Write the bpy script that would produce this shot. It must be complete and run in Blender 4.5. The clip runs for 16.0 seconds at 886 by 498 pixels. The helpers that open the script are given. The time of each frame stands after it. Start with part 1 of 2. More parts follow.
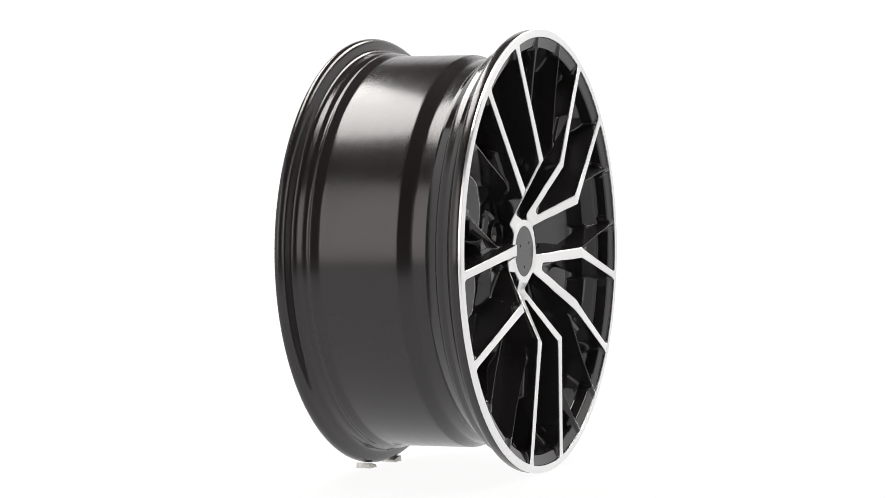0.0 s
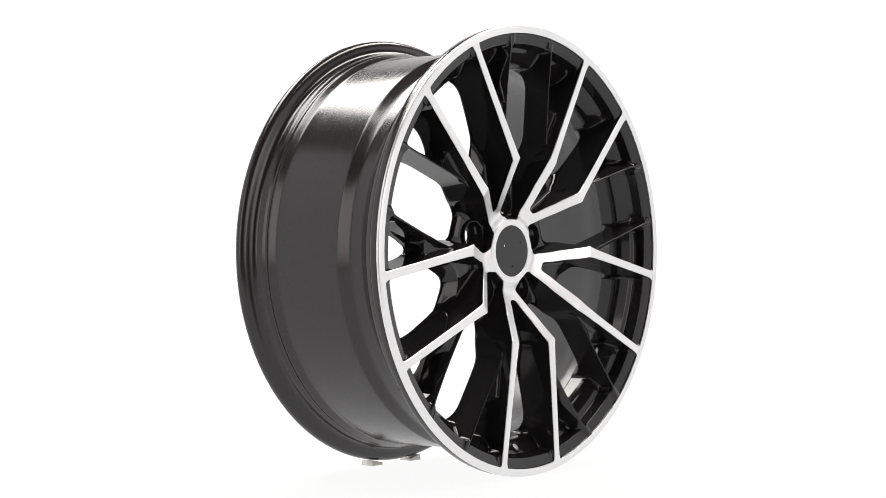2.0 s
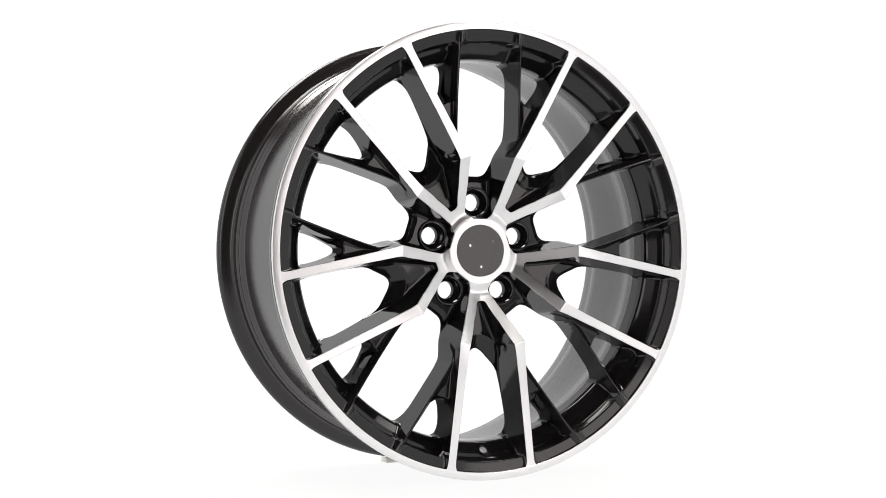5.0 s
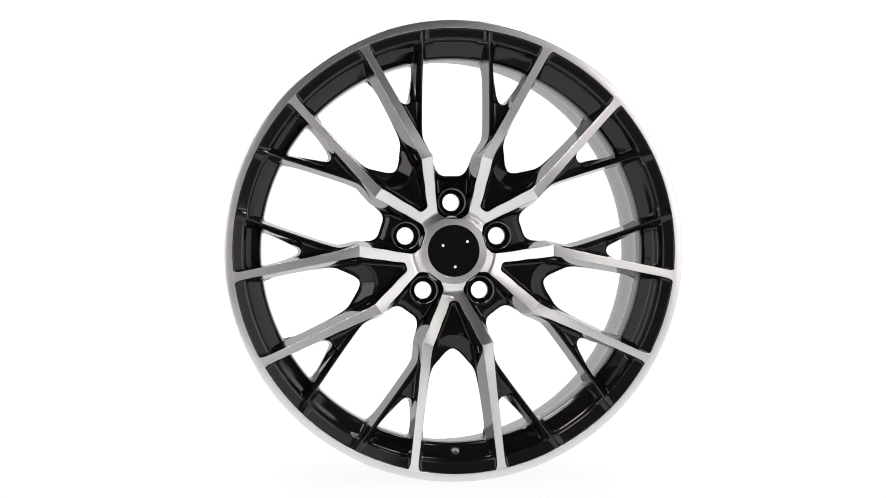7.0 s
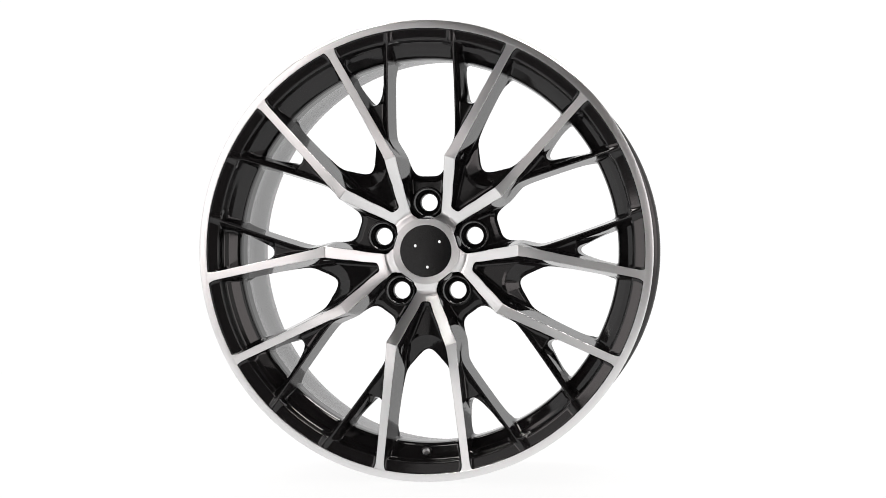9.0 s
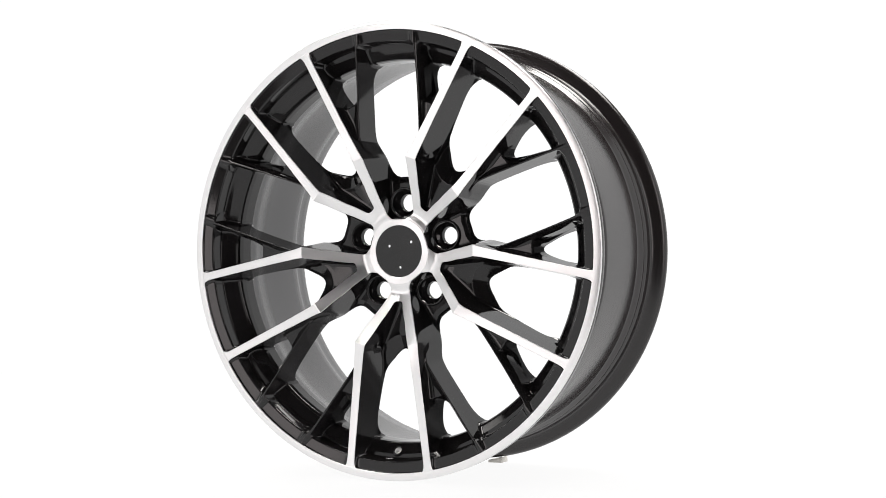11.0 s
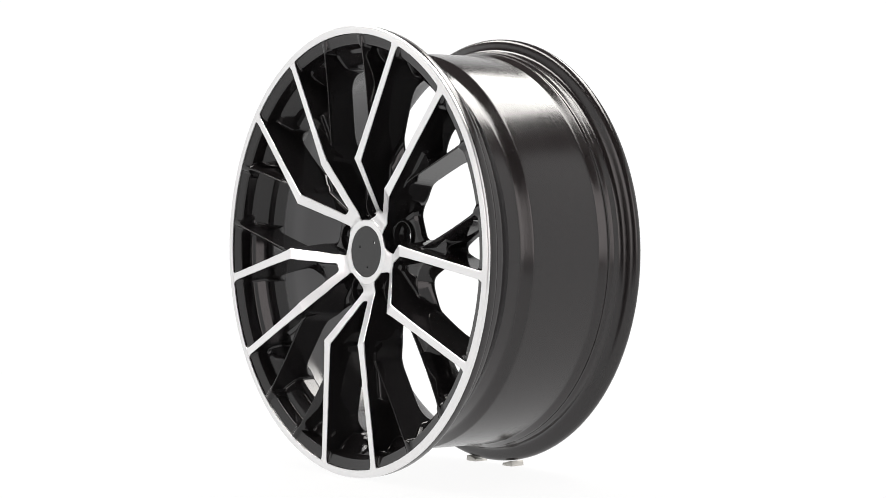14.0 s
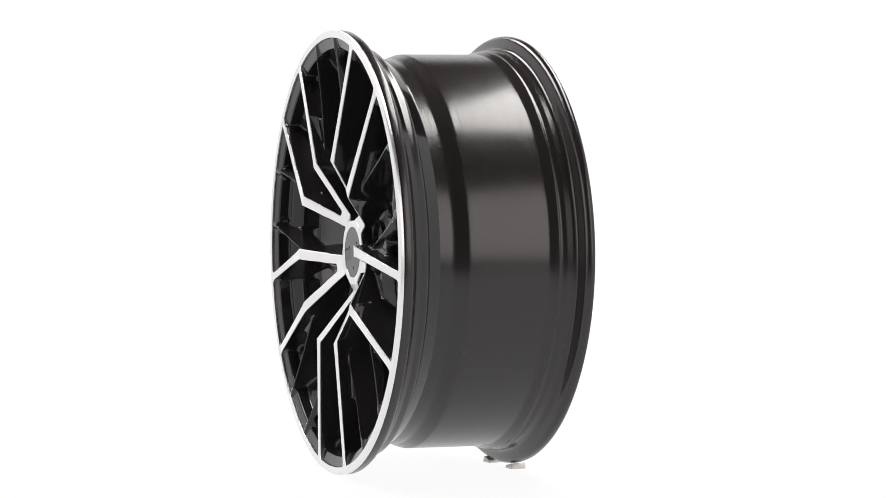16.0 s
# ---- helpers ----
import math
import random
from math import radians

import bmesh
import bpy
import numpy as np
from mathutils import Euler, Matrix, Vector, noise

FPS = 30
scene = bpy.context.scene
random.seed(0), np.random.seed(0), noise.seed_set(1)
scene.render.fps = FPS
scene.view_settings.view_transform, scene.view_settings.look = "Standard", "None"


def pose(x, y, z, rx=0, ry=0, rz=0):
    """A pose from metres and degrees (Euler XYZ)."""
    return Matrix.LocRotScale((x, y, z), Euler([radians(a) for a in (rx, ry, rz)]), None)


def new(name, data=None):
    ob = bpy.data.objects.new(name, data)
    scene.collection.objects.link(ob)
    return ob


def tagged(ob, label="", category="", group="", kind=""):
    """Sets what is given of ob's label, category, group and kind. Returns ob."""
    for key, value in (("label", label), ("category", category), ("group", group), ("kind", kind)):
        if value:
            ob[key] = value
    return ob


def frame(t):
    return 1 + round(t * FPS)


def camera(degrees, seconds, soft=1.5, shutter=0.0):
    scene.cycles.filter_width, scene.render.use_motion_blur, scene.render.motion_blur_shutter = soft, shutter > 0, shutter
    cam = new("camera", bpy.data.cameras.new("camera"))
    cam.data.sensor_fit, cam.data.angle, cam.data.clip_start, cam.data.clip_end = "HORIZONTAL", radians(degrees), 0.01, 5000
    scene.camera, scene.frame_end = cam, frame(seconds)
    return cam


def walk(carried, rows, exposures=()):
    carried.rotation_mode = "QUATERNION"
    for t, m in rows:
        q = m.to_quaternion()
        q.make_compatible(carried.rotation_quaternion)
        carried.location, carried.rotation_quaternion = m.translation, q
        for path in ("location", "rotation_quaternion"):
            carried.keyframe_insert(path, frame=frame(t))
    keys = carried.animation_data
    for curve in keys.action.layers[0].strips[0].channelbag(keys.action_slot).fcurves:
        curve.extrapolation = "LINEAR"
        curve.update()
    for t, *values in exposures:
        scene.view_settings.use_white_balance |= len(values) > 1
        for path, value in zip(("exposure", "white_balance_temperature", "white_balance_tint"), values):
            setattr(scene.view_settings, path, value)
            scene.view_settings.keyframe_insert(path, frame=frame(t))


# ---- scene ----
import itertools

# ---- camera: it stands still, the wheel turns before it ----
EYE_HEIGHT = 0.2450
cam = camera(30.99, 16.0, soft=0.68)
STAND = (pose(0, -2.0306, EYE_HEIGHT, 0, 0, -0.187) @ pose(0, 0, 0, 0.912, 0, 0)
         @ pose(0, 0, 0, 0, 0.319, 0) @ pose(0, 0, 0, 90, 0, 0))
walk(cam, [(0.0, STAND), (16.0, STAND)])

# turn of the wheel about the upright axis of its turntable, degrees
TURNS = [(0.0, 65.67), (0.5, 61.48), (1.0, 57.26), (1.5, 53.06), (2.0, 48.86), (2.5, 44.68), (3.0, 40.47),
         (3.5, 36.26), (4.0, 32.04), (6.5, 11.0), (7.0, 6.79), (7.5, 2.60), (8.0, -1.59), (8.5, -5.77),
         (9.0, -9.97), (11.5, -31.03), (12.0, -35.24), (12.5, -39.42), (13.0, -43.63), (13.5, -47.86),
         (14.0, -52.11), (14.5, -56.37), (15.0, -60.64), (15.5, -64.90), (16.0, -69.14)]

# ---- world and lights: a white studio, dark behind the camera ----
world = bpy.data.worlds.new("studio_air")
world.use_nodes = True
world.node_tree.nodes["Background"].inputs[0].default_value = (0.9, 0.95, 1.0, 1)
world.node_tree.nodes["Background"].inputs[1].default_value = 0.01
scene.world = world


def softbox(name, m, width, depth, watts, colour=(1, 1, 1)):
    lamp = bpy.data.lights.new(name, "AREA")
    lamp.shape, lamp.size, lamp.size_y, lamp.energy, lamp.color = "RECTANGLE", width, depth, watts, colour
    ob = new(name, lamp)
    ob.matrix_world = m
    return ob


for x in (-0.82, 0.82):
    softbox("overhead_softbox", pose(x, 0.42, 1.95), 0.66, 1.85, 47, (1, 0.97, 0.94))

# ---- materials ----


def material(name, colour, rough=0.5, metal=0.0, coat=0.0, grain=None, bump=0.0, aniso=0.0, across=0.25, vary=0.0, specular=0.5):
    m = bpy.data.materials.new(name)
    m.use_nodes = True
    n, l = m.node_tree.nodes, m.node_tree.links
    b = n["Principled BSDF"]
    b.inputs["Base Color"].default_value = (*colour, 1)
    b.inputs["Roughness"].default_value = rough
    b.inputs["Metallic"].default_value = metal
    b.inputs["Specular IOR Level"].default_value = specular
    b.inputs["Coat Weight"].default_value = coat
    b.inputs["Coat Roughness"].default_value = 0.04
    coords = n.new("ShaderNodeTexCoord")
    if aniso:
        b.inputs["Anisotropic"].default_value = aniso
        b.inputs["Anisotropic Rotation"].default_value = across
        t = n.new("ShaderNodeTangent")
        t.direction_type, t.axis = "RADIAL", "Y"
        l.new(t.outputs[0], b.inputs["Tangent"])
    if grain:
        # grain: the texture's scale; a triple stretches it along the turning marks
        g = n.new("ShaderNodeTexNoise")
        g.inputs["Scale"].default_value = grain
        g.inputs["Detail"].default_value = 5
        l.new(coords.outputs["Object"], g.inputs["Vector"])
        big = n.new("ShaderNodeTexNoise")
        big.inputs["Scale"].default_value = grain / 14
        big.inputs["Detail"].default_value = 3
        l.new(coords.outputs["Object"], big.inputs["Vector"])
        mix = n.new("ShaderNodeMath")
        mix.operation = "MULTIPLY"
        l.new(g.outputs["Fac"], mix.inputs[0])
        l.new(big.outputs["Fac"], mix.inputs[1])
        r = n.new("ShaderNodeMapRange")
        r.inputs["From Min"].default_value, r.inputs["From Max"].default_value = 0.1, 0.4
        r.inputs["To Min"].default_value, r.inputs["To Max"].default_value = rough * (1 - vary), rough * (1 + vary)
        l.new(mix.outputs[0], r.inputs["Value"])
        l.new(r.outputs[0], b.inputs["Roughness"])
        if bump:
            u = n.new("ShaderNodeBump")
            u.inputs["Strength"].default_value, u.inputs["Distance"].default_value = bump, 0.0004
            l.new(g.outputs["Fac"], u.inputs["Height"])
            l.new(u.outputs[0], b.inputs["Normal"])
    return m


def turned(m, rings, strength, distance, around=0.0, gloss=None):
    """Adds the fine rings that a lathe leaves: ridges that run round the wheel's axle (y)."""
    n, l = m.node_tree.nodes, m.node_tree.links
    b = n["Principled BSDF"]
    c = n.new("ShaderNodeTexCoord")
    s = n.new("ShaderNodeSeparateXYZ")
    l.new(c.outputs["Object"], s.inputs[0])
    flat = n.new("ShaderNodeCombineXYZ")
    l.new(s.outputs["X"], flat.inputs["X"])
    l.new(s.outputs["Z"], flat.inputs["Y"])
    length = n.new("ShaderNodeVectorMath")
    length.operation = "LENGTH"
    l.new(flat.outputs[0], length.inputs[0])
    turn = n.new("ShaderNodeMath")
    turn.operation = "ARCTAN2"
    l.new(s.outputs["Z"], turn.inputs[0])
    l.new(s.outputs["X"], turn.inputs[1])
    thin = n.new("ShaderNodeMath")
    thin.operation = "MULTIPLY"
    thin.inputs[1].default_value = around
    l.new(turn.outputs[0], thin.inputs[0])
    v = n.new("ShaderNodeCombineXYZ")
    l.new(length.outputs["Value"], v.inputs["X"])
    l.new(s.outputs["Y"], v.inputs["Y"])
    l.new(thin.outputs[0], v.inputs["Z"])
    g = n.new("ShaderNodeTexNoise")
    g.inputs["Scale"].default_value, g.inputs["Detail"].default_value = rings, 4
    l.new(v.outputs[0], g.inputs["Vector"])
    u = n.new("ShaderNodeBump")
    u.inputs["Strength"].default_value, u.inputs["Distance"].default_value = strength, distance
    l.new(g.outputs["Fac"], u.inputs["Height"])
    l.new(u.outputs[0], b.inputs["Normal"])
    if gloss:
        # broader bands of duller and brighter turning
        wide = n.new("ShaderNodeTexNoise")
        wide.inputs["Scale"].default_value, wide.inputs["Detail"].default_value = rings / 3, 6
        wide.inputs["Roughness"].default_value = 0.7
        l.new(v.outputs[0], wide.inputs["Vector"])
        span = n.new("ShaderNodeMapRange")
        span.inputs["From Min"].default_value, span.inputs["From Max"].default_value = 0.35, 0.65
        span.inputs["To Min"].default_value, span.inputs["To Max"].default_value = gloss
        l.new(wide.outputs["Fac"], span.inputs["Value"])
        l.new(span.outputs[0], b.inputs["Roughness"])
    return m


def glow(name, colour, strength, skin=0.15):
    """A white sheet whose brightness is put into the material as emission."""
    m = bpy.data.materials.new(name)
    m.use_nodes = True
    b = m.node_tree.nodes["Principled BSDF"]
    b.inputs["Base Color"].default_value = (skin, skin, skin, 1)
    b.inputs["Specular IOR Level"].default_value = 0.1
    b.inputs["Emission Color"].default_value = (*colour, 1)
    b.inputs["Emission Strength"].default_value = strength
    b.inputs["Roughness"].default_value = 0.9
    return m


BLACK = material("gloss_black_lacquer", (0.0100, 0.0091, 0.0094), 0.07, grain=400, vary=0.3, bump=0.0025, specular=0.42)
BARREL = turned(material("satin_black_barrel_paint", (0.0165, 0.0138, 0.0140), 0.185, aniso=0.60, across=0.0),
                900, 0.10, 0.0002, 0.008, (0.145, 0.225))
LINING = turned(material("satin_grey_lining", (0.050, 0.048, 0.051), 0.26, specular=0.7), 500, 0.06, 0.0002, 0.01)
ALLOY = material("machined_aluminium", (0.79, 0.785, 0.785), 0.34, 1.0, aniso=0.7, grain=60, vary=0.06)
CAP = material("satin_black_cap_plastic", (0.006, 0.006, 0.0062), 0.09, grain=500, vary=0.3)
# floor and backdrop are no lamps: emission holds them near full white
PAPER = glow("self_lit_white_floor", (1, 0.998, 0.996), 0.94, 0.035)
SCREEN = glow("self_lit_white_backdrop", (1, 1, 1), 0.95, 0.06)
PANEL = glow("lit_white_panel", (1, 0.97, 0.96), 0.6)
KEY = glow("bright_light_panel", (1, 0.92, 0.915), 2.7)
DARK = material("dark_studio_wall", (0.03, 0.03, 0.03), 0.9, grain=12, vary=0.05)
CHOCK = material("pale_plastic", (0.62, 0.60, 0.56), 0.5, grain=120, vary=0.3, bump=0.1)

# ---- mesh helpers ----


def finish(bm, name, bevel=0.0, angle=28, weld=True):
    if weld:
        bmesh.ops.remove_doubles(bm, verts=bm.verts, dist=1e-6)
    bmesh.ops.recalc_face_normals(bm, faces=bm.faces)
    if bevel:
        sharp = [e for e in bm.edges if len(e.link_faces) == 2 and e.calc_face_angle(0) > radians(angle)]
        bmesh.ops.bevel(bm, geom=sharp, offset=bevel, segments=2, profile=0.5, affect="EDGES", clamp_overlap=True)
    mesh = bpy.data.meshes.new(name)
    bm.to_mesh(mesh)
    bm.free()
    for p in mesh.polygons:
        p.use_smooth = True
    mesh.set_sharp_from_angle(angle=radians(angle))
    return mesh


def part(name, mesh, mat, parent, label="", m=None):
    if not mesh.materials:
        mesh.materials.append(mat)
    ob = new(name, mesh)
    ob.parent = parent
    if m is not None:
        ob.matrix_basis = m
    return tagged(ob, label)


def loft(sections, closed=True, caps=True):
    bm = bmesh.new()
    rows = [[bm.verts.new(p) for p in s] for s in sections]
    for a, b in zip(rows, rows[1:]):
        n = len(a)
        for i in range(n if closed else n - 1):
            j = (i + 1) % n
            bm.faces.new((a[i], a[j], b[j], b[i]))
    if caps and closed:
        bm.faces.new(rows[0])
        bm.faces.new(rows[-1])
    return bm


def revolve(profile, steps=180, closed=True):
    """Turns a profile of (radius, y) round the wheel's axle."""
    bm = bmesh.new()
    rows = []
    for k in range(steps):
        a = 2 * math.pi * k / steps
        rows.append([bm.verts.new((r * math.cos(a), y, r * math.sin(a))) for r, y in profile])
    n = len(profile)
    for k in range(steps):
        a, b = rows[k], rows[(k + 1) % steps]
        for i in range(n if closed else n - 1):
            j = (i + 1) % n
            bm.faces.new((a[i], a[j], b[j], b[i]))
    return bm


def smooth_profile(points, times=2):
    """Rounds the corners of an open profile (its ends stay)."""
    for _ in range(times):
        out = [points[0]]
        for (a, b), (c, d) in zip(points, points[1:]):
            out += [(0.8 * a + 0.2 * c, 0.8 * b + 0.2 * d), (0.2 * a + 0.8 * c, 0.2 * b + 0.8 * d)]
        points = out + [points[-1]]
    return points


def lerp(a, b, t):
    return a + (b - a) * t


def along(table, x):
    """Reads a table of (x, value) pairs, straight between them."""
    if x <= table[0][0]:
        return table[0][1]
    for (a, va), (b, vb) in zip(table, table[1:]):
        if x <= b:
            return lerp(va, vb, (x - a) / (b - a))
    return table[-1][1]


# ---- the studio ----


def box(x0, x1, y0, y1, z0, z1):
    bm = bmesh.new()
    bmesh.ops.create_cube(bm, size=1, matrix=Matrix.Translation(((x0 + x1) / 2, (y0 + y1) / 2, (z0 + z1) / 2))
                          @ Matrix.Diagonal((x1 - x0, y1 - y0, z1 - z0, 1)))
    return bm


def setting(name, mesh, mat, label):
    mesh.materials.append(mat)
    return tagged(new(name, mesh), label, kind="structure")


SIDE, BACK, FRONT, WHITE_TO, SCREEN_TOP, TOP = 2.2, 2.2, -3.4, -1.70, 2.1, 3.2
GAP = 1.15  # half of the dark gap in the white, behind the camera
SHEET_FROM = -1.25  # the white sheet's front edge
setting("floor", finish(box(-SIDE - 0.1, SIDE + 0.1, FRONT - 0.1, BACK + 0.1, -0.104, -0.004), "floor"), DARK,
        "dark studio floor in front of the white sheet")
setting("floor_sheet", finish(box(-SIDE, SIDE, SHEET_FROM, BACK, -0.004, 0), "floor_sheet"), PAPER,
        "matt white sheet under the wheel, its brightness added as glow")


def screen_plan(inset):
    """The plan of the white screen: two sides and a back with wide rounded corners."""
    r, s, b = 0.9, SIDE - inset, BACK - inset
    pts = [(-s, WHITE_TO)]
    pts += [(-s + r - r * math.cos(a), b - r + r * math.sin(a)) for a in np.linspace(0, math.pi / 2, 13)]
    pts += [(s - r + r * math.sin(a), b - r + r * math.cos(a)) for a in np.linspace(0, math.pi / 2, 13)]
    return pts + [(s, WHITE_TO)]


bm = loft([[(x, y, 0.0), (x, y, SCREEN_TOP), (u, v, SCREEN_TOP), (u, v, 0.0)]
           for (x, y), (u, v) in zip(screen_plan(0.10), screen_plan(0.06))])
setting("backdrop", finish(bm, "backdrop", angle=40), SCREEN, "seamless white studio backdrop, its brightness added as glow")
for x0, x1 in ((-SIDE + 0.12, -GAP), (GAP, SIDE - 0.12)):
    setting("white_panel", finish(box(x0, x1, FRONT + 0.16, FRONT + 0.20, 0, SCREEN_TOP), "white_panel"), PANEL,
            "white studio panel beside the camera")
for x0, x1 in ((-SIDE + 0.06, -SIDE + 0.10), (SIDE - 0.10, SIDE - 0.06)):
    setting("key_panel", finish(box(x0, x1, FRONT + 0.22, WHITE_TO - 0.03, 0, SCREEN_TOP), "key_panel"), KEY,
            "bright warm white studio light panel")
setting("wall_back", finish(box(-SIDE, SIDE, BACK, BACK + 0.1, 0, TOP), "wall_back"), DARK, "dark studio wall")
setting("wall_front", finish(box(-SIDE, SIDE, FRONT - 0.1, FRONT, 0, TOP), "wall_front"), DARK, "dark studio wall")
setting("wall_left", finish(box(-SIDE - 0.1, -SIDE, FRONT, BACK, 0, TOP), "wall_left"), DARK, "dark studio wall")
setting("wall_right", finish(box(SIDE, SIDE + 0.1, FRONT, BACK, 0, TOP), "wall_right"), DARK, "dark studio wall")
setting("ceiling", finish(box(-SIDE - 0.1, SIDE + 0.1, FRONT - 0.1, BACK + 0.1, TOP, TOP + 0.1), "ceiling"), DARK,
        "dark studio ceiling")

# ---- the wheel: x to the right, z up, y along the axle from the face (0) to the back ----
R_LIP, WIDTH, CENTRE = 0.2725, 0.233, 0.2728
SEAT = pose(0.0056, -0.1482, CENTRE, 0.857, 0, 0)

wheel = tagged(new("alloy_wheel"), "gloss black alloy wheel with machined silver spoke faces, turning",
               "wheel")


BARREL_INSIDE = [(0.2655, 0.2335), (0.2625, 0.2315), (0.2545, 0.2265), (0.2500, 0.2210), (0.2480, 0.2060),
               (0.2465, 0.196), (0.2435, 0.1880), (0.2415, 0.140), (0.2395, 0.096), (0.2340, 0.078), (0.2335, 0.055),
               (0.2400, 0.045), (0.2480, 0.034), (0.2620, 0.006)]


def lining_mesh():
    """The inside of the barrel, a lighter grey than its outside, from the back flange to the ring."""
    line = smooth_profile(BARREL_INSIDE[1:-3], 1)
    return finish(revolve([(r - 0.0004, y) for r, y in line] + [(r + 0.0004, y) for r, y in line[::-1]], 240), "barrel_lining", angle=35)


def barrel_mesh():
    outer = [(0.2712, 0.0030), (0.2721, 0.0046), (0.2724, 0.007), (0.2722, 0.013), (0.2700, 0.0165), (0.2630, 0.0195), (0.2570, 0.0235),
             (0.2545, 0.028), (0.2535, 0.036), (0.2520, 0.0400), (0.2440, 0.0440), (0.2400, 0.049), (0.2393, 0.053),
             (0.2392, 0.056), (0.2392, 0.0715), (0.2393, 0.0740), (0.2401, 0.0775), (0.2447, 0.0885), (0.2453, 0.0900),
             (0.2455, 0.0920), (0.2456, 0.0950), (0.2468, 0.140), (0.24805, 0.1835), (0.2482, 0.1868), (0.2486, 0.1885), (0.2518, 0.1960), (0.2524, 0.1978), (0.2518, 0.2000),
             (0.2520, 0.2025), (0.2540, 0.2060), (0.2545, 0.2140), (0.2570, 0.2180), (0.2640, 0.2205),
             (0.2690, 0.2225), (0.2715, 0.2255), (0.2723, 0.2290), (0.2715, 0.2325), (0.2690, 0.2340)]
    return finish(revolve(smooth_profile(outer, 1) + smooth_profile(BARREL_INSIDE, 1), 240), "barrel", angle=35)


def lip_mesh():
    return finish(revolve([(0.2633, 0.0016), (0.2633, 0.0002), (0.2635, 0.0), (0.2708, 0.0), (0.2719, 0.0005),
                           (0.2725, 0.0013), (0.2725, 0.0036), (0.2715, 0.0042)], 240), "lip", angle=25)


def face_y(r):
    """How deep the lathe-turned face lies at a radius: the flat round the cap, the neck's groove, the cone, the flat spokes."""
    return np.interp(r, TURN_R, TURN_Y)


TURN_R, TURN_Y = np.array([(0.030, 0.0326), (0.0395, 0.0326), (0.0415, 0.0330), (0.0440, 0.0343), (0.0465, 0.0356),
                           (0.0490, 0.0361), (0.0515, 0.0356), (0.0545, 0.0340), (0.0580, 0.0318), (0.1147, -0.0026),
                           (0.1152, -0.0029), (0.1160, -0.0030), (0.2580, 0.0002), (0.2700, 0.0003)]).T


def back_y(r):
    return np.interp(r, (0.04, 0.075, 0.11, 0.15, 0.20, 0.255), (0.068, 0.064, 0.054, 0.047, 0.0435, 0.042))


# one arm in its pair's plan: u along the pair's axis, v across; outer and inner edge as (u, v)
EDGE_OUT = [(0.0352, 0.0156), (0.0390, 0.0146), (0.0425, 0.0130), (0.0455, 0.0120), (0.0490, 0.0123), (0.0530, 0.0143),
            (0.0780, 0.0270), (0.1074, 0.0419)]
EDGE_IN = [(0.0602, 0.0), (0.0603, 0.0022), (0.0607, 0.0038), (0.0616, 0.0052), (0.0630, 0.0062), (0.0850, 0.0166),
           (0.1115, 0.0290)]
RIM_MID, RIM_HALF = (0.2590, 0.0525), 0.0047


def arm_edges():
    """Both edges of an arm from hub to rim, as tables of (radius, angle)."""
    out, inn = list(EDGE_OUT), list(EDGE_IN)
    mid = ((EDGE_OUT[-1][0] + EDGE_IN[-1][0]) / 2, (EDGE_OUT[-1][1] + EDGE_IN[-1][1]) / 2)
    d = Vector((RIM_MID[0] - mid[0], RIM_MID[1] - mid[1]))
    side = Vector((-d.y, d.x)).normalized()
    for t in (0.06, 0.12, 0.2, 0.35, 0.5, 0.65, 0.8, 0.9, 0.925, 0.95, 0.965, 0.98, 0.99, 1.0, 1.012, 1.022):
        half = along([(0, 0.0060), (0.35, 0.0050), (0.9, RIM_HALF), (0.95, RIM_HALF + 0.0002), (0.965, RIM_HALF + 0.0006),
                      (0.98, RIM_HALF + 0.0013), (0.99, RIM_HALF + 0.0021), (1.0, RIM_HALF + 0.0032),
                      (1.012, RIM_HALF + 0.0052), (1.022, RIM_HALF + 0.009)], t)
        c = Vector(mid) + d * t
        out.append(tuple(c + side * half))
        inn.append(tuple(c - side * half))
    def polar(edge):
        return np.array([(math.hypot(u, v), math.atan2(v, u)) for u, v in edge])
    return polar(out), polar(inn)


ARM_OUT, ARM_IN = arm_edges()
FORK = 0.0602


def arm_angles(r):
    """Inner and outer angle of an arm at a radius; the two arms of a pair are one neck inside the fork."""
    inner = np.where(r < FORK, 0.0, np.interp(r, ARM_IN[:, 0], ARM_IN[:, 1]))
    return inner, np.interp(r, ARM_OUT[:, 0], ARM_OUT[:, 1])


def plate_mesh(flip):
    """The machined skin of one arm from the hub to the lip, all on the turned face."""
    stations = sorted(set([0.0362 + 0.0008 * k for k in range(30)] + [FORK - 1e-5, FORK + 1e-5]
                          + [0.0603, 0.0605, 0.0608, 0.0612, 0.0617, 0.0623, 0.0630, 0.0638, 0.0646]
                          + list(np.linspace(0.066, 0.112, 24)) + [0.1140, 0.1147, 0.1150, 0.1152, 0.1154, 0.1160, 0.1170]
                          + list(np.linspace(0.120, 0.250, 40)) + list(np.linspace(0.2505, 0.2636, 22))))
    rows = []
    for r in stations:
        a0, a1 = arm_angles(r)
        k = 0.00035 / r
        y = float(face_y(r))
        row = [(r, a, y) for a in np.linspace(a0 + (k if a0 > 0 else 0), a1 - k, 9)]
        row = [(r, a0, y + (0.0004 if a0 > 0 else 0))] + row + [(r, a1, y + 0.0004), (r, a1, y + 0.0012), (r, a0, y + 0.0012)]
        rows.append([(q * math.cos(w), h, (-1 if flip else 1) * q * math.sin(w)) for q, w, h in row])
    return finish(loft(rows), "machined_face", angle=24)


# ---- the cast body behind the machined skin: one smooth solid, described by distances in plan and by depth ----


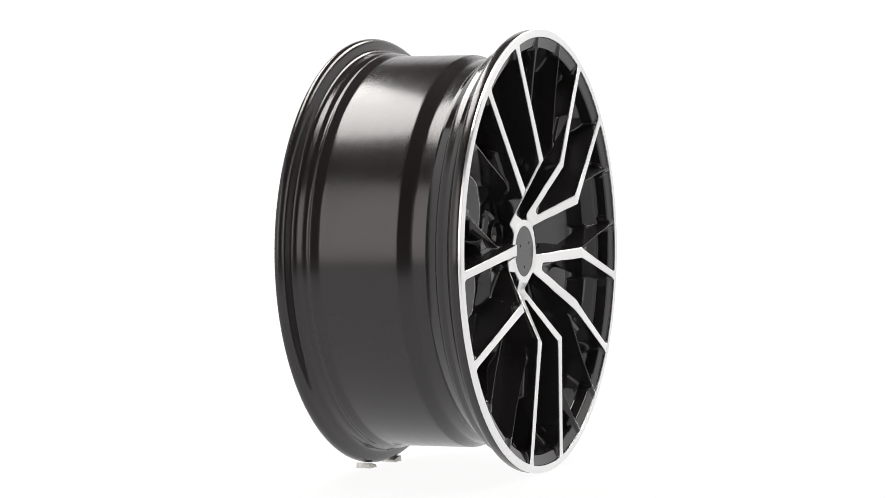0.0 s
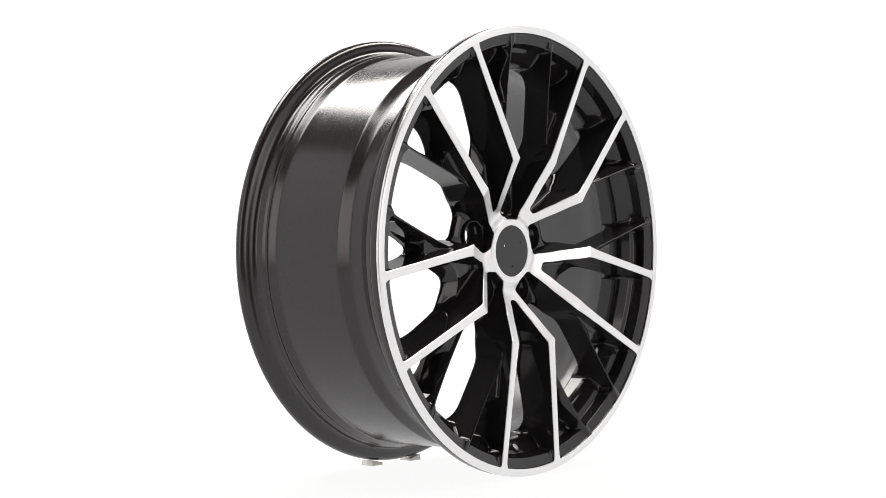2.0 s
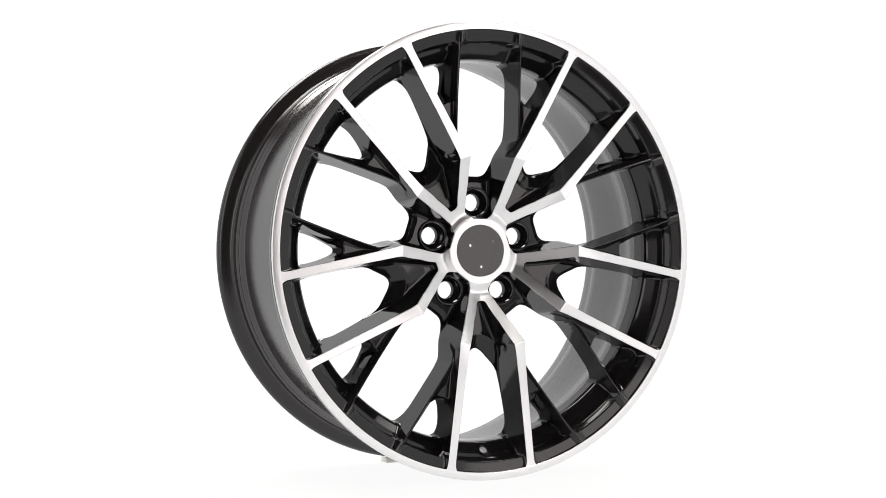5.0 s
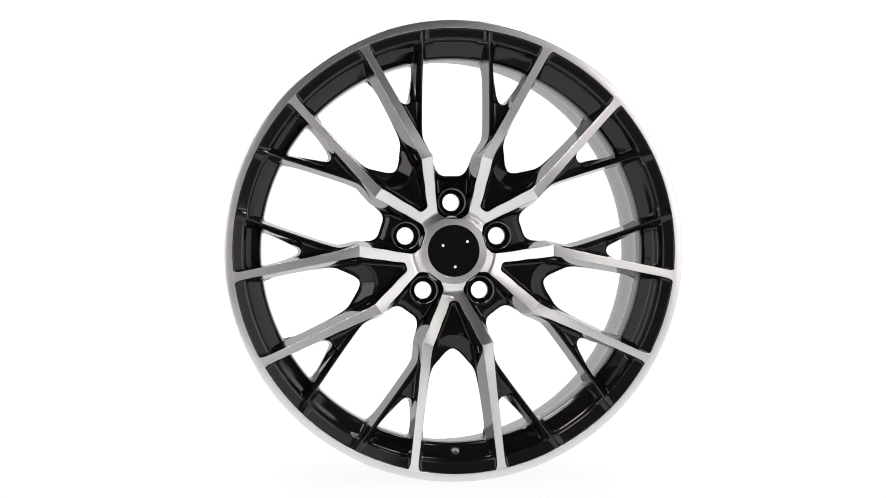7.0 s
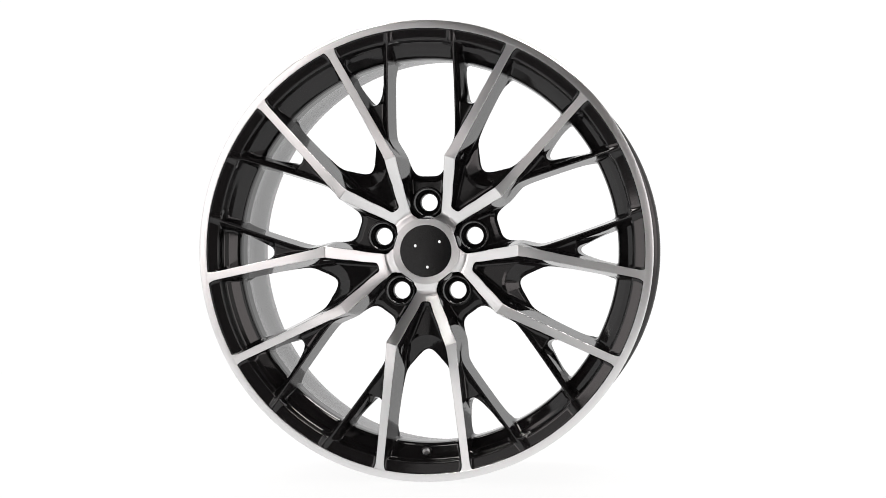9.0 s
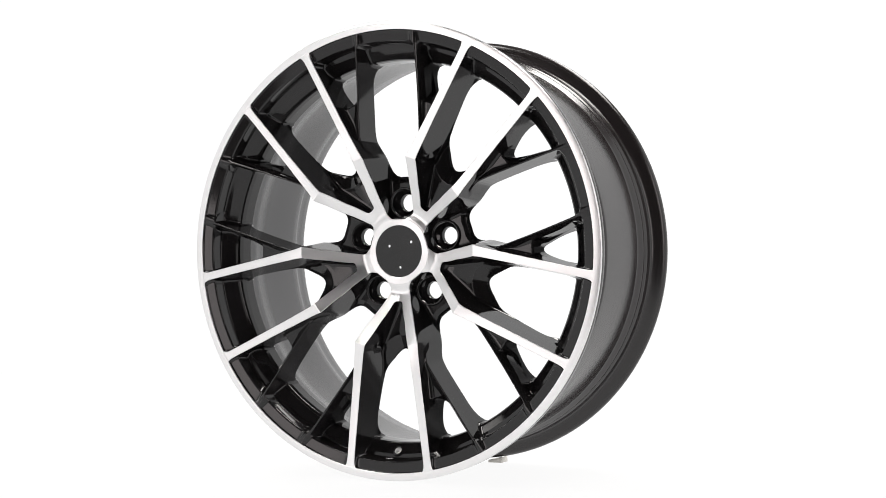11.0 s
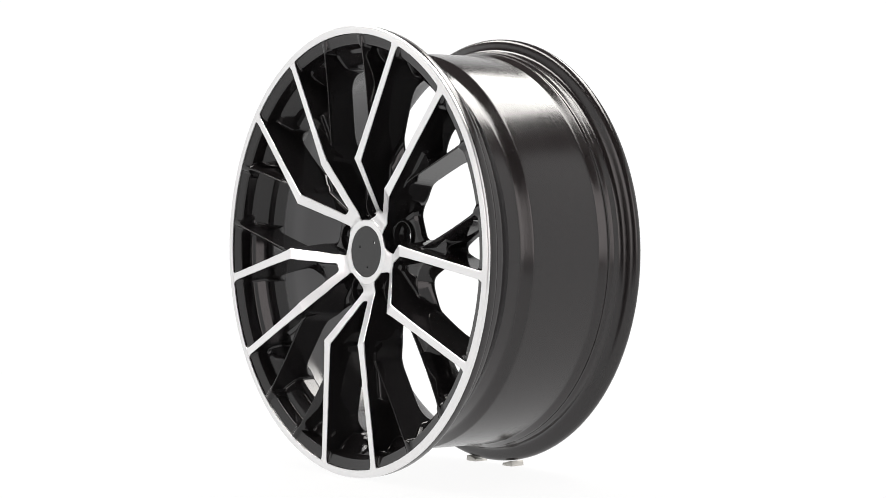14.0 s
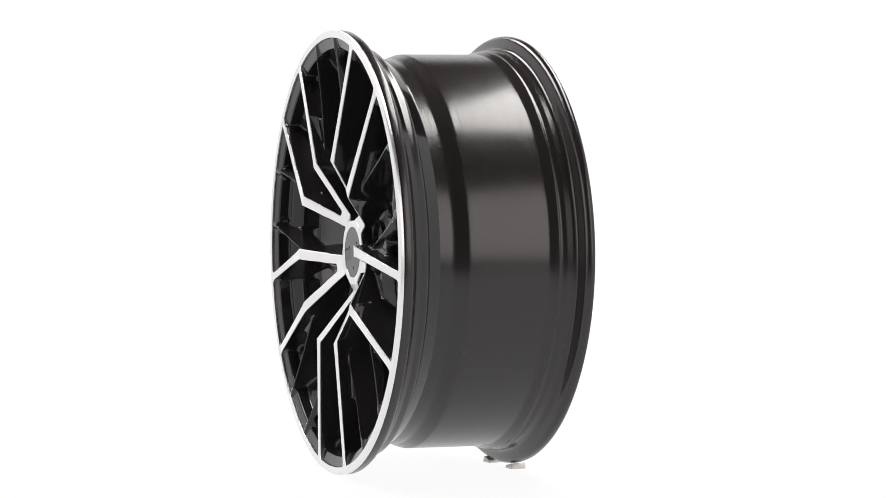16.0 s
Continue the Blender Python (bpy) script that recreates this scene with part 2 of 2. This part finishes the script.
def closed_round(points, times=2):
    """Rounds the corners of a closed outline."""
    for _ in range(times):
        out = []
        for p, q in zip(points, points[1:] + points[:1]):
            out += [tuple(0.75 * a + 0.25 * b for a, b in zip(p, q)), tuple(0.25 * a + 0.75 * b for a, b in zip(p, q))]
        points = out
    return points


def outline_distance(outline, u, v):
    """Distance to a closed outline in plan, negative inside."""
    best = np.full(u.shape, 1e9)
    odd = np.zeros(u.shape, bool)
    for (au, av), (bu, bv) in zip(outline, outline[1:] + outline[:1]):
        eu, ev = bu - au, bv - av
        n = eu * eu + ev * ev
        if n < 1e-16:
            continue
        t = np.clip(((u - au) * eu + (v - av) * ev) / n, 0, 1)
        best = np.minimum(best, (u - au - t * eu) ** 2 + (v - av - t * ev) ** 2)
        if av != bv:
            odd ^= ((av > v) != (bv > v)) & (u < au + (v - av) / (bv - av) * eu)
    return np.sqrt(best) * np.where(odd, -1, 1)


def smin(a, b, k):
    h = np.clip(0.5 + 0.5 * (b - a) / k, 0, 1)
    return b + (a - b) * h - k * h * (1 - h)


def smax(a, b, k):
    return -smin(-a, -b, k)


# windows at their back edge, (u, v); the first two are half outlines about their axis
BOLT_WINDOW = [(0.0907, 0.0), (0.0907, 0.0110), (0.0955, 0.0172), (0.1058, 0.0206), (0.1161, 0.0254), (0.1298, 0.0337),
               (0.1367, 0.0364), (0.1676, 0.0364), (0.2019, 0.0357), (0.2380, 0.0345), (0.2450, 0.0335), (0.2480, 0.0)]
PAIR_WINDOW = [(0.1170, 0.0), (0.1212, 0.0079), (0.1336, 0.0183), (0.1419, 0.0241), (0.1625, 0.0286), (0.1900, 0.0334),
               (0.2160, 0.0362), (0.2420, 0.0388), (0.2480, 0.0)]
SMALL_WINDOW = [(0.1800, 0.0540), (0.1760, 0.0585), (0.1800, 0.0640), (0.2060, 0.0890), (0.2230, 0.1050),
                (0.2330, 0.0800), (0.2400, 0.0540), (0.2190, 0.0535), (0.1996, 0.0532)]


def whole(half):
    return closed_round(half + [(u, -v) for u, v in half[::-1] if v > 1e-6])


WINDOWS = whole(PAIR_WINDOW), closed_round(SMALL_WINDOW), whole(BOLT_WINDOW)
ARM_PLAN = ([(r * math.cos(a), r * math.sin(a)) for r, a in ARM_OUT] + [(r * math.cos(a), r * math.sin(a)) for r, a in ARM_IN[::-1]]
            + [(0.0602, -0.02), (0.0352, -0.02)])
BRANCH_FROM, BRANCH_TO = (0.1140, 0.0356), (0.2310, 0.1212)
LUG_R = 0.0588
TENTH = math.pi / 5


def body_plan(u, v):
    """All distances in plan that the solid needs, for points of one tenth of the wheel."""
    v = np.abs(v)
    r, angle = np.hypot(u, v), np.arctan2(v, u)
    c, s = math.cos(TENTH), math.sin(TENTH)
    ub, vb = u * c + v * s, np.abs(v * c - u * s)
    arm = outline_distance(ARM_PLAN, u, v)
    du, dv = BRANCH_TO[0] - BRANCH_FROM[0], BRANCH_TO[1] - BRANCH_FROM[1]
    n = math.hypot(du, dv)
    t = ((u - BRANCH_FROM[0]) * du + (v - BRANCH_FROM[1]) * dv) / (n * n)
    off = ((v - BRANCH_FROM[1]) * du - (u - BRANCH_FROM[0]) * dv) / n
    over = np.maximum(np.maximum(-t, t - 1), 0) * n
    branch = np.hypot(off, over) - np.interp(t, (0, 0.3, 0.6, 1), (0.0036, 0.0032, 0.0027, 0.0025))
    ridge = np.interp(t, (0, 0.22, 0.6, 0.9, 1), (0.012, 0.010, 0.0066, 0.0024, 0.0012))
    a0, a1 = arm_angles(r)
    w = [outline_distance(WINDOWS[0], u, v), outline_distance(WINDOWS[1], u, v), outline_distance(WINDOWS[2], ub, vb)]
    between = angle < (a0 + a1) / 2
    fork = ~between & (off < 0) & (r > 0.118)
    web = np.interp(w[0], (0, 0.004, 0.017, 0.021, 0.045), (0.0475, 0.0450, 0.0385, 0.0392, 0.0410))
    gusset = np.interp(r, (0.118, 0.182, 0.195), (0.0146, 0.0146, 0.034))
    pad = np.interp(w[2], (0, 0.003, 0.008, 0.03), (0.0560, 0.0525, 0.0500, 0.0492))
    floor = np.where(between, web, np.where(fork, gusset, pad))
    back = np.where(r < 0.206, back_y(r), np.interp(r, (0.206, 0.213, 0.218, 0.222, 0.2255, 0.228, 0.2365, 0.2540, 0.2660),
                                                    (0.0433, 0.0443, 0.0462, 0.0490, 0.0535, 0.060, 0.063, 0.030, 0.008)))
    lean = np.interp(r, (0.085, 0.105), (0.05, 0.105))
    return dict(r=r, arm=arm, branch=branch, ridge=ridge, between=between, fork=fork, floor=floor, back=back,
                face=face_y(r), w=w, lean=lean, lug=np.hypot(ub - LUG_R, vb))


# the stepped ring in section: (radius, depth), from the lip inwards; it fills all that lies outside
RING = [(0.2750, 0.0008), (0.2640, 0.0008), (0.2632, 0.0014), (0.2627, 0.0028), (0.2520, 0.0056), (0.2510, 0.0061),
        (0.2504, 0.0072), (0.2489, 0.0188), (0.2482, 0.0203), (0.2470, 0.0213), (0.2425, 0.0236), (0.2335, 0.0312),
        (0.2314, 0.0335), (0.2302, 0.0362), (0.2295, 0.0420), (0.2288, 0.0640), (0.2300, 0.0900), (0.2750, 0.0900)]
RING_STEP, RING_R0, RING_Y0 = 0.0005, 0.2000, -0.0100
RING_TABLE = outline_distance(RING, *np.meshgrid(RING_R0 + RING_STEP * np.arange(140), RING_Y0 + RING_STEP * np.arange(170), indexing="ij"))


def ring_distance(r, y):
    """Distance to the ring's section, read from its table."""
    i = np.clip((r - RING_R0) / RING_STEP, 0, 138)
    j = np.clip((y - RING_Y0) / RING_STEP, 0, 168)
    i, j = np.broadcast_arrays(i, j)
    a, b = i.astype(int), j.astype(int)
    x, z = i - a, j - b
    near = ((RING_TABLE[a, b] * (1 - x) + RING_TABLE[a + 1, b] * x) * (1 - z)
            + (RING_TABLE[a, b + 1] * (1 - x) + RING_TABLE[a + 1, b + 1] * x) * z)
    return near + np.maximum(RING_R0 - r, 0)


def body_solid(f, y):
    """Negative inside the cast body."""
    steep = np.clip(y - f["face"], 0, 0.05)
    arm = smax(f["arm"] + 0.0003 - 0.13 * steep, (f["face"] + 0.0005 - y) * 0.85, 0.0010)
    rise = np.clip(y - f["ridge"], 0, 0.05)
    branch = smax(f["branch"] - 0.45 * np.minimum(rise, 0.010) - 0.14 * rise, f["ridge"] - y, 0.0022)
    ring = ring_distance(f["r"], y)
    solid = smin(smin(arm, branch, 0.0022), f["floor"] - y, 0.0050)
    deep = np.clip(0.046 - y, -0.002, 0.05)
    for w in f["w"]:
        solid = smax(solid, -(w - f["lean"] * deep), 0.0016)
    solid = smin(solid, ring, 0.0042)
    solid = smax(solid, f["face"] + 0.0005 - y, 0.0004)
    solid = smax(solid, y - f["back"], 0.0030)
    return smax(solid, 0.0176 - f["lug"], 0.0006)


def slope_at(p, e=0.00015):
    u, y, v = p.T
    here = body_plan(u, v)
    value = body_solid(here, y)
    return value, np.stack([(body_solid(body_plan(u + e, v), y) - body_solid(body_plan(u - e, v), y)) / 2,
                            (body_solid(here, y + e) - body_solid(here, y - e)) / 2,
                            (body_solid(body_plan(u, v + e), y) - body_solid(body_plan(u, v - e), y)) / 2], axis=1) / e


def body_tenth():
    """The skin of one tenth of the body: points, four-sided faces, slopes and the part that each face belongs to."""
    nr, nt, ny = 216, 140, 74
    rs = np.linspace(0.0335, 0.2655, nr)
    step = TENTH / nt
    ts = (np.arange(nt + 2) - 0.5) * step
    ys = np.linspace(-0.0060, 0.0690, ny)
    rr, tt = np.meshgrid(rs, ts, indexing="ij")
    f = body_plan(rr * np.cos(tt), rr * np.sin(tt))
    f = {k: ([x[..., None] for x in g] if k == "w" else g[..., None]) for k, g in f.items()}
    val = body_solid(f, ys[None, None, :])
    neg = val < 0
    shape = tuple(n - 1 for n in val.shape)
    total, count = np.zeros(shape + (3,)), np.zeros(shape)
    corner = list(itertools.product((0, 1), repeat=3))

    def sub(a, c):
        return a[c[0]:c[0] + shape[0], c[1]:c[1] + shape[1], c[2]:c[2] + shape[2]]
    for a, b in itertools.combinations(corner, 2):
        if sum(abs(i - j) for i, j in zip(a, b)) != 1:
            continue
        va, vb = sub(val, a), sub(val, b)
        cross = (va < 0) != (vb < 0)
        t = np.where(cross, va / np.where(cross, va - vb, 1), 0)
        for axis in range(3):
            total[..., axis] += np.where(cross, a[axis] + t * (b[axis] - a[axis]), 0)
        count += cross
    cells = np.argwhere(count > 0)
    number = np.full(shape, -1)
    number[tuple(cells.T)] = np.arange(len(cells))
    spot = cells + total[tuple(cells.T)] / count[tuple(cells.T)][:, None]
    r = np.interp(spot[:, 0], np.arange(nr), rs)
    t = np.interp(spot[:, 1], np.arange(nt + 2), ts)
    y = np.interp(spot[:, 2], np.arange(ny), ys)
    low, high = cells[:, 1] == 0, cells[:, 1] == nt
    t[low], t[high] = 0, TENTH
    p = np.stack([r * np.cos(t), y, r * np.sin(t)], axis=1)
    across = np.array([-math.sin(TENTH), 0, math.cos(TENTH)])

    def settled(g):
        g[low, 2] = 0
        g[high] -= (g[high] @ across)[:, None] * across
        return g
    for _ in range(3):
        value, g = slope_at(p)
        g = settled(g)
        move = -value[:, None] * g / np.maximum((g * g).sum(1), 0.02)[:, None]
        far = np.linalg.norm(move, axis=1, keepdims=True)
        p += move * np.minimum(1, np.minimum(0.0004, 0.4 * r * step)[:, None] / np.maximum(far, 1e-9))
    g = settled(slope_at(p)[1])
    normal = g / np.maximum(np.linalg.norm(g, axis=1, keepdims=True), 1e-9)
    quads = []
    for axis in range(3):
        one, two = (axis + 1) % 3, (axis + 2) % 3
        shift = [0, 0, 0]
        shift[axis] = 1
        size = [n - s for n, s in zip(val.shape, shift)]
        a = neg[:size[0], :size[1], :size[2]]
        b = neg[shift[0]:, shift[1]:, shift[2]:]
        at = np.argwhere(a != b)
        keep = (at[:, one] > 0) & (at[:, two] > 0) & (at[:, one] < shape[one]) & (at[:, two] < shape[two])
        at = at[keep]
        ids = []
        for i, j in ((1, 1), (0, 1), (0, 0), (1, 0)):
            c = at.copy()
            c[:, one] -= i
            c[:, two] -= j
            ids.append(number[tuple(c.T)])
        q = np.stack(ids, axis=1)
        turn = a[tuple(at.T)]
        q[turn] = q[turn][:, ::-1]
        quads.append(q)
    quads = np.concatenate(quads)
    quads = quads[(quads >= 0).all(1)]
    # faces must look the way of the slopes
    m = p[quads]
    out = np.cross(m[:, 2] - m[:, 0], m[:, 3] - m[:, 1])
    wrong = (out * normal[quads].sum(1)).sum(1) < 0
    quads[wrong] = quads[wrong][:, ::-1]
    c = m.mean(1)
    f = body_plan(c[:, 0], c[:, 2])
    kind = np.where(f["arm"] < f["branch"] - 0.001, "spoke", "branch")
    loose = np.minimum(f["arm"], f["branch"]) > 0.0042
    floor_kind = np.where(f["between"], "web", np.where(f["fork"], "gusset", "lug_pad"))
    kind = np.where(loose & (f["r"] < 0.205), floor_kind, kind)
    kind = np.where((f["r"] > 0.2475) | ((f["r"] > 0.2265) & (np.minimum(f["arm"], f["branch"]) > 0.0030)), "outer_ring", kind)
    return p, quads, normal, kind


def skin(name, p, quads, normal):
    used, flat = np.unique(quads, return_inverse=True)
    mesh = bpy.data.meshes.new(name)
    mesh.from_pydata(p[used].tolist(), [], flat.reshape(-1, 4).tolist())
    mesh.polygons.foreach_set("use_smooth", [True] * len(mesh.polygons))
    mesh.normals_split_custom_set_from_vertices(normal[used].tolist())
    return mesh


def copies(p, quads, normal, turns):
    """The same skin several times over in one mesh: (turn about the axle in radians, mirrored or not)."""
    ps, qs, ns = [], [], []
    for k, (a, mirrored) in enumerate(turns):
        m = np.array([[math.cos(a), 0, -math.sin(a)], [0, 1, 0], [math.sin(a), 0, math.cos(a)]])
        if mirrored:
            m = m @ np.diag((1, 1, -1))
        ps.append(p @ m.T)
        ns.append(normal @ m.T)
        qs.append((quads[:, ::-1] if mirrored else quads) + k * len(p))
    p, q, n = np.concatenate(ps), np.concatenate(qs), np.concatenate(ns)
    # one point where two copies meet
    _, first, same = np.unique(np.round(p, 7) + 0.0, axis=0, return_index=True, return_inverse=True)
    return p[first], same.reshape(-1)[q], n[first]


def bolt_seat_mesh():
    bm = revolve([(0.0104, 0.066), (0.0104, 0.0585), (0.0112, 0.0570), (0.0150, 0.0540), (0.0158, 0.0530), (0.0163, 0.0475),
                  (0.0166, 0.0466), (0.0171, 0.0462), (0.0181, 0.0462), (0.0187, 0.0467), (0.0190, 0.0480), (0.0192, 0.0530),
                  (0.0185, 0.0600)], 64)
    mesh = finish(bm, "bolt_seat", angle=40)
    mesh.transform(Matrix.Translation((LUG_R, 0, 0)))
    return mesh


def hub_mesh():
    return finish(revolve([(0.0316, 0.0336), (0.0400, 0.0336), (0.0420, 0.040), (0.0435, 0.068), (0.0335, 0.068),
                           (0.0330, 0.036)], 72), "hub", angle=35)


def hub_face_mesh():
    """The machined ring round the cap: five flats towards the bolt holes."""
    rows, n = [], 120
    for k in range(n + 1):
        a = 2 * math.pi * k / n
        off = (a - math.pi / 2 + math.pi / 5) % (2 * math.pi / 5) - math.pi / 5
        out = min(0.0386 / math.cos(off), 0.0404)
        c, s = math.cos(a), math.sin(a)
        rows.append([(r * c, y, r * s) for r, y in
                     ((0.0314, 0.0345), (0.0314, 0.0326), (0.0318, 0.0322), (out - 0.0006, 0.0322), (out, 0.0327),
                      (out + 0.0006, 0.0400), (out - 0.002, 0.0410))])
    return finish(loft(rows, caps=False), "hub_face", angle=25)


PINS = ((-0.0129, 0.0063), (0.0166, 0.0110), (0.0017, -0.0194))


def disc_with_holes(radius, holes, y0, y1, edge=0.0006):
    bm = bmesh.new()

    def circle(cx, cz, r, n):
        vs = [bm.verts.new((cx + r * math.cos(2 * math.pi * k / n), y0, cz + r * math.sin(2 * math.pi * k / n)))
              for k in range(n)]
        return [bm.edges.new((vs[k], vs[(k + 1) % n])) for k in range(n)]
    edges = circle(0, 0, radius, 72)
    for cx, cz, r in holes:
        edges += circle(cx, cz, r, 14)
    bmesh.ops.triangle_fill(bm, edges=edges, use_beauty=True)
    made = bmesh.ops.extrude_face_region(bm, geom=list(bm.faces))
    for v in made["geom"]:
        if isinstance(v, bmesh.types.BMVert):
            v.co.y = y1
    return bm


def cap_mesh():
    return finish(disc_with_holes(0.0313, [(x, z, 0.0017) for x, z in PINS], 0.0329, 0.0344), "cap", angle=30)


def valve_mesh(profile):
    """A small turned piece, its own axle along y."""
    return finish(revolve(profile, 28), "valve", angle=35)


VALVE = SEAT @ pose(0, 0.0252, -0.2392, -40, 0, 0)
part("barrel", barrel_mesh(), BARREL, wheel, "satin black turned barrel with stepped bead seats", SEAT)
part("barrel_lining", lining_mesh(), LINING, wheel, "satin dark grey inside of the barrel", SEAT)
part("machined_lip", lip_mesh(), ALLOY, wheel, "bright machined aluminium lip", SEAT)
part("hub", hub_mesh(), BLACK, wheel, "", SEAT)
part("hub_face", hub_face_mesh(), ALLOY, wheel, "bright machined aluminium hub ring", SEAT)
part("centre_cap", cap_mesh(), CAP, wheel, "plain black centre cap with three pin holes", SEAT)

valve = part("valve_collar", valve_mesh([(0.0046, -0.0004), (0.0056, -0.0012), (0.0070, -0.0008), (0.0076, 0.0012), (0.0046, 0.0012)]),
             BLACK, wheel, "raised black collar round the valve hole", VALVE)
# added bright plug: stands for the white that shows through the open hole
part("valve_light_disc", valve_mesh([(0.0002, 0.0036), (0.0034, 0.0036), (0.0046, 0.0004), (0.0050, 0.0004), (0.0050, 0.0060), (0.0002, 0.0060)]),
     ALLOY, valve, "bright metal disc standing in for light through the valve hole")

points, quads, normals, kinds = body_tenth()


def piece(name, turns):
    return skin(name, *copies(points, quads[kinds == name], normals, turns))


def ring_piece():
    """The whole ring, with the valve's hole through its sloping wall below the axle."""
    p, q, n = copies(points, quads[kinds == "outer_ring"], normals, [(TENTH * 2 * k, m) for k in range(5) for m in (False, True)])
    c = p[q].mean(1)
    a = TENTH * 6
    out, side = c[:, 0] * math.cos(a) + c[:, 2] * math.sin(a), c[:, 2] * math.cos(a) - c[:, 0] * math.sin(a)
    along_wall = (c[:, 1] - 0.0252) * math.sin(radians(40)) - (out - 0.2392) * math.cos(radians(40))
    hole = (np.hypot(along_wall, side) < 0.0052) & (c[:, 1] < 0.035) & (out > 0.23)
    return skin("outer_ring", p, q[~hole], n)


BOTH = ((0, False), (0, True))
part("outer_ring", ring_piece(), BLACK, wheel,
     "gloss black stepped ring inside the lip", SEAT @ Matrix.Rotation(-radians(54), 4, "Y"))
halves = [{name: piece(name, [(0, flip)]) for name in ("spoke", "branch", "gusset")} for flip in (False, True)]
plates = [plate_mesh(flip) for flip in (False, True)]
web = piece("web", BOTH)
pad = piece("lug_pad", [(-TENTH, False), (TENTH, True)])
bolt_seat = bolt_seat_mesh()
for k in range(5):
    pair = SEAT @ Matrix.Rotation(-radians(54 + 72 * k), 4, "Y")
    bolt = SEAT @ Matrix.Rotation(-radians(90 + 72 * k), 4, "Y")
    for i in (0, 1):
        arm = part("spoke", halves[i]["spoke"], BLACK, wheel, "gloss black bent spoke with a silver face", pair)
        part("machined_face", plates[i], ALLOY, arm, "bright machined aluminium face")
        part("branch", halves[i]["branch"], BLACK, wheel, "", pair)
        part("gusset", halves[i]["gusset"], BLACK, wheel, "", pair)
    part("web", web, BLACK, wheel, "", pair)
    lug = part("lug_pad", pad, BLACK, wheel, "gloss black bolt pad with a through hole", bolt)
    part("bolt_seat", bolt_seat, BLACK, lug, "raised gloss black ring round the bolt hole")

# ---- two small chocks under the back flange ----


def chock_mesh(side):
    """A low wedge, its thin end under the flange."""
    rows = []
    for x, z in ((0.027, 0.0032), (0.032, 0.0042), (0.037, 0.0056), (0.043, 0.0068), (0.046, 0.0068)):
        rows.append([(side * x, 0.2255, 0.0), (side * x, 0.2455, 0.0), (side * x, 0.2445, z), (side * x, 0.2265, z)])
    return finish(loft(rows), "chock", bevel=0.0004, angle=30)


chocks = []
for side in (-1, 1):
    mesh = chock_mesh(side)
    mesh.transform(pose(0.0056, -0.1482, 0))
    mesh.materials.append(CHOCK)
    chocks.append(tagged(new("chock", mesh), "small pale wedge under the wheel's back flange", "chock",
                         group="chocks under the wheel"))


def motions():
    for thing in (wheel, *chocks):
        walk(thing, [(t, pose(0, 0, 0, 0, 0, a)) for t, a in TURNS])


motions()
